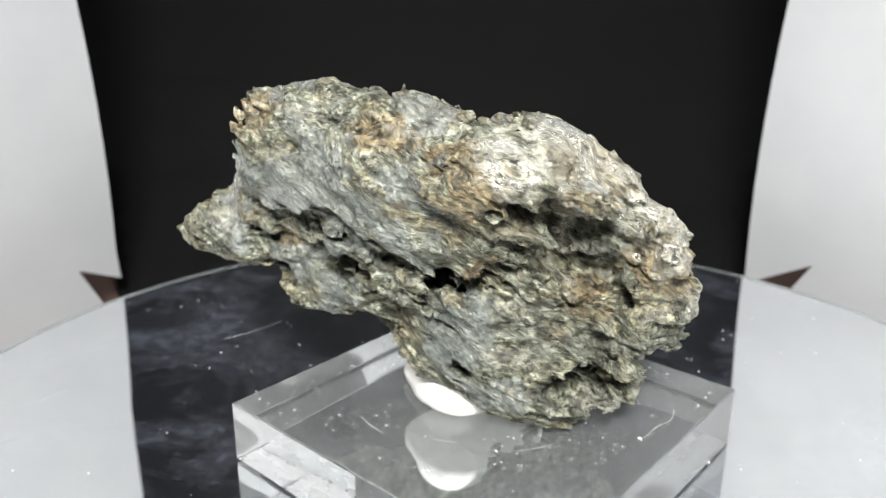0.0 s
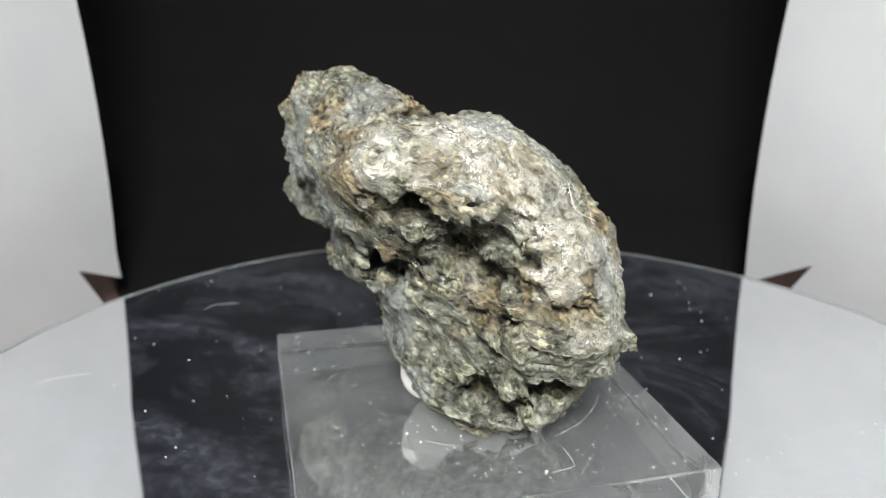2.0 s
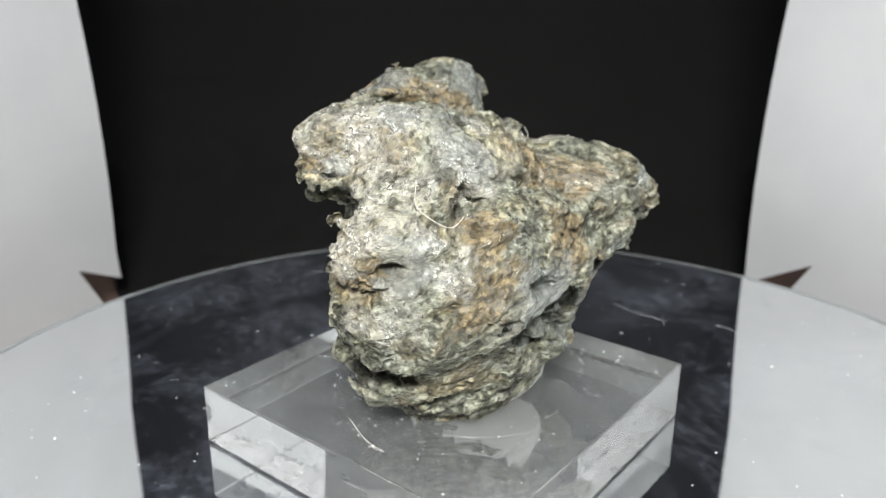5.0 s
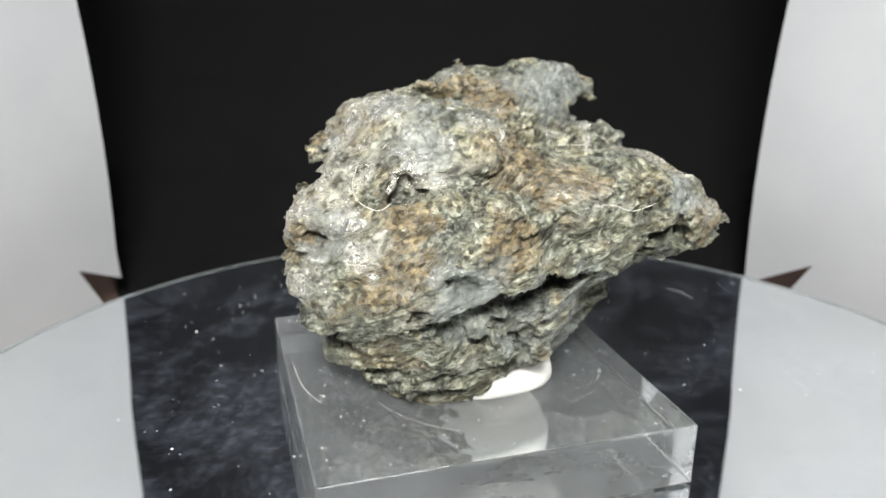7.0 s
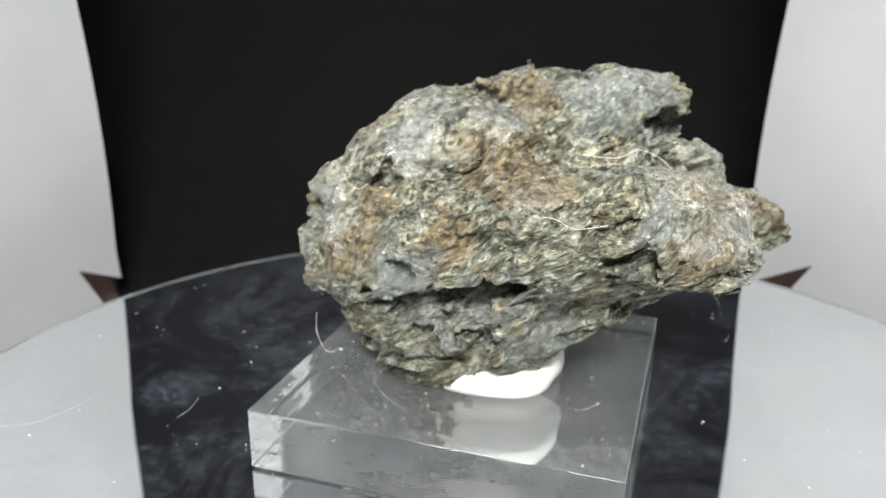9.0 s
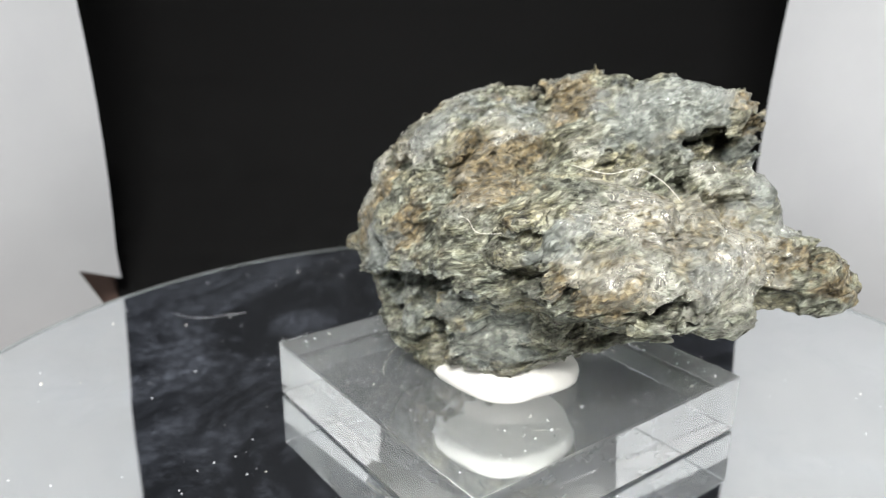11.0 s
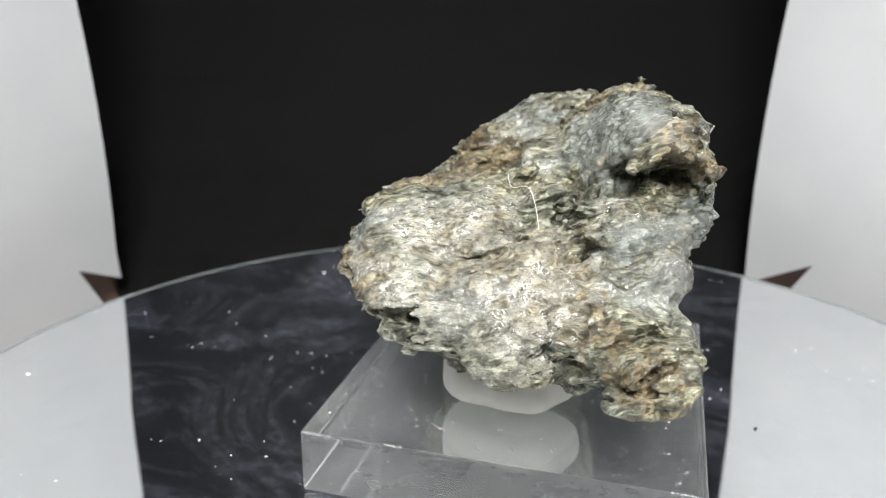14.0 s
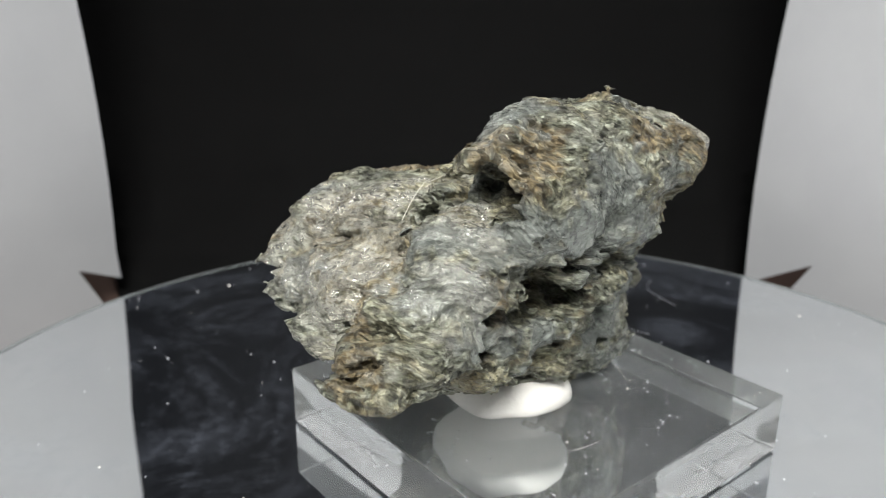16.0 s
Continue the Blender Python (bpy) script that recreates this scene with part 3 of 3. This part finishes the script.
spot("blue", 9, -5, 44, 4.0)
spot("blue", -20, -2, 48, 5.5)
spot("blue", -2, -5, 47, 4.0)
spot("blue", 15, 5, 28, 5.0)
spot("blue", 21, -12, 34, 3.5)
spot("blue", 6, -12, 48, 3.0)
spot("blue", 9, -21, 43, 3.0)
spot("blue", 8, -19, 41, 3.0)
spot("blue", -9, -15, 51, 4.0)
spot("blue", -21, -14, 44, 5.5)
spot("blue", -17, -14, 37, 6.0)
spot("blue", -19, -15, 41, 5.0)
spot("blue", -3, -17, 27, 4.0)
spot("blue", -13, -18, 36, 4.5)
spot("blue", -11, -20, 42, 4.0)
spot("blue", -34, -2, 33, 4.0)
spot("mica", -31, 1, 42, 4.0)
spot("mica", -35, 1, 37, 4.5)
spot("mica", -36, 0, 34, 3.5)
spot("mica", -15, 19, 39, 5.0)
spot("mica", -23, 14, 38, 5.0)
spot("mica", -28, 16, 35, 5.0)
spot("mica", -30, 11, 36, 5.0)
spot("mica", -19, 11, 41, 4.5)
spot("mica", -33, 13, 32, 4.5)
spot("mica", -22, 20, 36, 4.0)
spot("mica", -25, 9, 38, 4.0)
spot("mica", -14, 20, 39, 5.0)
spot("mica", -18, 14, 40, 5.0)
spot("mica", -16, 9, 41, 4.5)
spot("mica", -23, 22, 34, 5.0)
spot("mica", -29, 16, 33, 5.0)
spot("mica", -32, 14, 29, 4.0)
spot("mica", -21, 17, 36, 5.0)
spot("mica", -16, 23, 37, 4.0)
spot("mica", -26, 15, 37, 4.0)
spot("mica", -27, 1, 42, 3.5)
spot("mica", -13, 24, 36, 3.0)
spot("mica", -16, 21, 38, 3.0)
spot("mica", 0, -3, 46, 4.0)
spot("mica", 13, -6, 40, 3.0)
spot("mica", -13, 2, 43, 2.5)
spot("mica", 10, -3, 43, 5.0)
spot("mica", 10, -7, 45, 4.0)
spot("mica", -0, -25, 45, 4.0)
spot("mica", 6, -21, 45, 4.0)
spot("mica", 7, -16, 36, 4.5)
spot("mica", 19, -19, 36, 4.0)
spot("mica", 14, -17, 39, 4.0)
spot("mica", 15, -12, 42, 4.5)
spot("mica", 13, -10, 44, 4.0)
spot("mica", 9, -17, 44, 4.0)
spot("mica", 7, -17, 33, 3.5)
spot("mica", 23, -14, 28, 4.0)
spot("mica", 22, -18, 28, 3.5)
spot("mica", 20, -7, 33, 4.0)
spot("mica", 3, -20, 48, 3.0)
spot("mica", 1, -24, 47, 4.5)
spot("mica", 6, -12, 48, 4.5)
spot("mica", 13, -15, 44, 5.5)
spot("mica", 18, -16, 38, 5.5)
spot("mica", 21, -12, 36, 4.5)
spot("mica", 6, -18, 47, 4.5)
spot("mica", 23, -13, 29, 4.0)
spot("mica", -1, -22, 48, 4.0)
spot("mica", 2, -24, 46, 2.5)
spot("mica", -10, -12, 24, 2.0)

class Grain:
    """Smooth random values on a lattice, for whole arrays of places."""

    def __init__(self, seed):
        self.a = np.random.RandomState(seed).rand(48, 48, 48).astype(np.float32) * 2 - 1

    def __call__(self, x, y, z):
        i, j, k = np.floor(x).astype(int), np.floor(y).astype(int), np.floor(z).astype(int)
        u, v, w = x - i, y - j, z - k
        u, v, w = (s * s * (3 - 2 * s) for s in (u, v, w))
        i, j, k = i % 48, j % 48, k % 48
        i1, j1, k1 = (i + 1) % 48, (j + 1) % 48, (k + 1) % 48
        a = self.a
        lo = (a[i, j, k] * (1 - u) + a[i1, j, k] * u) * (1 - v) + (a[i, j1, k] * (1 - u) + a[i1, j1, k] * u) * v
        hi = (a[i, j, k1] * (1 - u) + a[i1, j, k1] * u) * (1 - v) + (a[i, j1, k1] * (1 - u) + a[i1, j1, k1] * u) * v
        return lo * (1 - w) + hi * w


def oval(X, Y, Z, e):
    x, y, z, a, b, c, turn = e
    t = radians(turn)
    dx, dy, dz = X - x, Y - y, Z - z
    u, v = dx * math.cos(t) + dy * math.sin(t), -dx * math.sin(t) + dy * math.cos(t)
    return (np.sqrt((u / a) ** 2 + (v / b) ** 2 + (dz / c) ** 2) - 1) * (a * b * c) ** (1 / 3)


def spread(kind, x, y, z, ragged=1.0):
    """How far a place (arrays, millimetres) lies within the spots of a kind, 0 to 1."""
    edge = ragged * (1.6 * Grain(21)(x / 2.5, y / 2.5, z / 2.0) + 0.9 * Grain(22)(x / 0.8, y / 0.8, z / 0.7)) if ragged else 0.0
    best = np.zeros_like(x)
    for a, b, c, r in SPOTS[kind]:
        d = np.sqrt((x - a) ** 2 + (y - b) ** 2 + (z - c) ** 2) + edge
        best = np.maximum(best, np.clip((r - d) / (0.30 * r) + 0.05, 0, 1))
    return best


def rock_mesh(step=0.27):
    lo, hi = np.array([-48.0, -31.0, 8.0]), np.array([31.0, 32.0, 58.0])
    axes = [np.arange(l, h, step, dtype=np.float32) for l, h in zip(lo, hi)]
    n = [len(a) for a in axes]
    total = np.full(n, 1e-25, np.float32)

    def window(e, margin):
        reach = max(e[3], e[4])
        sl = []
        for c, r, ax in ((e[0], reach, axes[0]), (e[1], reach, axes[1]), (e[2], e[5], axes[2])):
            sl.append(slice(max(0, int((c - r - margin - ax[0]) / step)), max(1, int((c + r + margin - ax[0]) / step) + 1)))
        return tuple(sl), np.meshgrid(*(ax[s] for ax, s in zip(axes, sl)), indexing="ij")

    for e in LUMPS:
        sl, (X, Y, Z) = window(e, 6)
        total[sl] += np.exp(-np.clip(oval(X, Y, Z, e) / 0.6, -60, 60)).astype(np.float32)
    F = -0.6 * np.log(total)
    rag = Grain(41)
    for e in PITS:
        sl, (X, Y, Z) = window(e, 3)
        torn = min(0.9, 0.28 * e[3])
        d = oval(X, Y, Z, e) + torn * (1.5 * rag(X / 2.3, Y / 2.3, (Z + 0.45 * X) / 1.3) + 0.8 * rag(X / 0.9, Y / 0.9, (Z + 0.45 * X) / 0.6))
        F[sl] = 0.5 * (F[sl] - d + np.sqrt((F[sl] + d) ** 2 + 0.5))
    # relief along the foliation, near the surface only
    at = np.nonzero(np.abs(F) < 2.6)
    x, y, z = (ax[i] for ax, i in zip(axes, at))
    s = z + 0.45 * x - 0.12 * y                       # across the layers
    g1, g2, g3, g4 = Grain(3), Grain(5), Grain(7), Grain(11)
    bend = 1.8 * g1(x / 7, y / 7, z / 7) + 0.5 * g2(x / 2.5, y / 2.5, z / 2.5)
    f = F[at] + 0.12
    cx, cy, cz = np.meshgrid(*(np.arange(l, h + 1, 1.0) for l, h in zip(lo, hi)), indexing="ij")
    coarse = (1 - 0.65 * spread("blue", cx, cy, cz, 0.0)) * (1 - 0.55 * spread("mica", cx, cy, cz, 0.0))
    calm = coarse[tuple((np.round(p - l)).astype(int) for p, l in zip((x, y, z), lo))]
    f += 0.85 * g2(x / 5.0, y / 5.0, (s + bend) / 2.2) * calm
    f += (1.5 * np.abs(g4(x / 6.5 + 5, y / 6.5, (s + bend) / 3.0)) - 0.55) * calm
    # ledges: every layer ends at its own depth, thick layers and thin ones
    for thick, reach, depth in ((2.1, 4.0, 0.75), (0.85, 2.0, 0.40)):
        q = (s + bend) / thick
        k = np.floor(q)
        step_up = np.clip((q - k) / 0.22, 0, 1)
        f += depth * (g3(x / reach, y / reach, (k - 1) * 5.37 + 0.5) * (1 - step_up) + g3(x / reach, y / reach, k * 5.37 + 0.5) * step_up) * calm
    f += 0.26 * g3(x / 1.3, y / 1.3, (s + bend) / 0.8)
    f += 0.15 * g1(x / 0.65 + 9, y / 0.65, (s + bend) / 0.5)
    # thin seams that open between the layers
    f += 1.5 * np.clip(g3(x / 4.5 + 20, y / 4.5, (s + bend) / 0.9) - 0.42, 0, 1) * calm
    F[at] = f
    # one vertex in each cell that the surface crosses
    inside = F < 0
    corners = [inside[dx:n[0] - 1 + dx, dy:n[1] - 1 + dy, dz:n[2] - 1 + dz] for dx in (0, 1) for dy in (0, 1) for dz in (0, 1)]
    count = sum(c.astype(np.int8) for c in corners)
    cells = np.argwhere((count > 0) & (count < 8))
    index = np.full((n[0] - 1, n[1] - 1, n[2] - 1), -1, np.int64)
    index[tuple(cells.T)] = np.arange(len(cells))
    acc, num = np.zeros((len(cells), 3)), np.zeros(len(cells))
    for axis in range(3):
        o1, o2 = [a for a in range(3) if a != axis]
        for p in (0, 1):
            for q in (0, 1):
                a = cells.copy()
                a[:, o1] += p
                a[:, o2] += q
                b = a.copy()
                b[:, axis] += 1
                fa, fb = F[tuple(a.T)], F[tuple(b.T)]
                m = (fa < 0) != (fb < 0)
                t = fa[m] / (fa[m] - fb[m])
                pos = a[m].astype(float)
                pos[:, axis] += t
                acc[m] += pos
                num[m] += 1
    verts = lo + acc / num[:, None] * step
    quads = []
    for axis in range(3):
        o1, o2 = (axis + 1) % 3, (axis + 2) % 3
        sl0, sl1 = [slice(None)] * 3, [slice(None)] * 3
        sl0[axis], sl1[axis] = slice(0, -1), slice(1, None)
        cross = inside[tuple(sl0)] != inside[tuple(sl1)]
        e = np.argwhere(cross)
        e = e[(e[:, o1] > 0) & (e[:, o2] > 0) & (e[:, o1] < n[o1] - 1) & (e[:, o2] < n[o2] - 1)]
        inner = inside[tuple(e.T)]
        ring = []
        for p, q in ((-1, -1), (0, -1), (0, 0), (-1, 0)):
            c = e.copy()
            c[:, o1] += p
            c[:, o2] += q
            ring.append(index[tuple(c.T)])
        ring = np.stack(ring, 1)
        ring[~inner] = ring[~inner][:, ::-1]
        quads.append(ring)
    quads = np.concatenate(quads)
    # crumbs that hang loose in the air are dropped
    label = np.arange(len(verts))
    while True:
        low = label[quads].min(1)
        nxt = label.copy()
        np.minimum.at(nxt, quads.ravel(), np.repeat(low, 4))
        nxt = nxt[nxt]
        if (nxt == label).all():
            break
        label = nxt
    body = label == np.bincount(label).argmax()
    quads = quads[body[quads[:, 0]]]
    number = np.cumsum(body) - 1
    return verts[body] / 1000, number[quads]


def mesh_from(name, verts, quads, material):
    me = bpy.data.meshes.new(name)
    me.vertices.add(len(verts))
    me.vertices.foreach_set("co", verts.astype(np.float32).ravel())
    me.loops.add(quads.size)
    me.loops.foreach_set("vertex_index", quads.astype(np.int32).ravel())
    me.polygons.add(len(quads))
    me.polygons.foreach_set("loop_start", np.arange(0, quads.size, 4, dtype=np.int32))
    me.polygons.foreach_set("use_smooth", np.ones(len(quads), bool))
    me.materials.append(material)
    me.update(calc_edges=True)
    me.validate()
    return me


verts, quads = rock_mesh()
me = mesh_from("rock", verts, quads, SCHIST)


def give_spots(me, places):
    x, y, z = (places * 1000).T
    loose = Grain(31)(x / 6, y / 6, z / 3.5) + 0.5 * Grain(32)(x / 2, y / 2, z / 1.2)
    silver = spread("mica", x, y, z)
    for kind in SPOTS:
        value = spread(kind, x, y, z, 2.0 if kind == "blue" else 1.2)
        if kind == "ochre":
            value = np.maximum(value * 0.80, np.clip((loose - 0.40) * 2.0, 0, 0.40)) * (1 - 0.35 * silver)
        if kind == "blue":
            value = value * 0.62 * (1 - 0.25 * silver)
        if kind == "mica":
            value = np.maximum(value * np.clip(0.84 + 0.7 * loose, 0.30, 1.0), np.clip((-loose - 0.42) * 2.0, 0, 0.45))
        me.attributes.new(kind, "FLOAT", "POINT").data.foreach_set("value", value.astype(np.float32))


give_spots(me, verts)
rock = tagged(new("rock", me), "rough grey-green mica schist with ochre stains and silvery flakes", "rock")


def flakes_on(me, count):
    """Small plates of mica that stand a little off the surface, each with a thickness."""
    rs = np.random.RandomState(4)
    co = np.empty(len(me.vertices) * 3, np.float32)
    no = np.empty(len(me.vertices) * 3, np.float32)
    me.vertices.foreach_get("co", co)
    me.vertices.foreach_get("normal", no)
    co, no = co.reshape(-1, 3), no.reshape(-1, 3)
    pick = rs.choice(len(co), count, replace=False)
    pick = pick[spread("blue", *(co[pick] * 1000).T) < 0.4]        # cleavage faces stay bare
    vs, fs = [], []
    for p, n in zip(co[pick], no[pick]):
        m = n + rs.normal(0, 0.20, 3) + np.array([0.10, -0.03, 0.28]) * (1 if n[2] > 0 else -1) * 0.4
        m /= np.linalg.norm(m)
        u = np.cross(m, rs.normal(0, 1, 3))
        u /= np.linalg.norm(u)
        w = np.cross(m, u)
        size = 0.00020 + 0.00070 * rs.rand() ** 2.6
        k = rs.randint(5, 8)
        off = len(vs)
        lift = 0.00002 + 0.00007 * rs.rand()
        ang = np.sort(rs.rand(k)) * 0.5 + np.arange(k) / k * 2 * math.pi
        rad = size * (0.7 + 0.5 * rs.rand(k))
        for h in (lift, lift - 0.00022):
            for a, r in zip(ang, rad):
                vs.append(p + m * h + u * (r * math.cos(a)) + w * (r * 0.75 * math.sin(a)))
        fs.append(tuple(range(off, off + k)))
        for i in range(k):
            j = (i + 1) % k
            fs.append((off + i, off + k + i, off + k + j, off + j))
    return np.array(vs), fs


fv, ff = flakes_on(me, 7000)
flakes = mesh_ob("mica_crust", fv.tolist(), ff, SCHIST, rock)
give_spots(flakes.data, fv)
tagged(flakes, "silvery mica flakes", kind="stuff")


# hair-fine fibres caught on the rock
part("fibre", strand_bm([(0.0159, -0.0109, 0.0425), (0.0170, -0.0110, 0.0399), (0.0184, -0.0090, 0.0384), (0.0173, -0.0069, 0.0373), (0.0163, -0.0055, 0.0383)], 0.000035), LINT, rock)
part("fibre", strand_bm([(-0.0101, 0.0041, 0.0421), (-0.0146, 0.0062, 0.0417), (-0.0181, 0.0062, 0.0425), (-0.0211, 0.0070, 0.0413), (-0.0235, 0.0079, 0.0391)], 0.000035), LINT, rock)
part("fibre", strand_bm([(0.0038, 0.0143, 0.0378), (0.0009, 0.0166, 0.0379), (-0.0007, 0.0189, 0.0371), (-0.0038, 0.0210, 0.0378)], 0.000035), LINT, rock)


# ---- what turns ----
def motions():
    rows = [(i * 0.25, pose(0, 0, 0, 0, 0, SPEED * i * 0.25)) for i in range(65)]
    for thing in (table, block, blob, rock):
        walk(thing, rows)


motions()
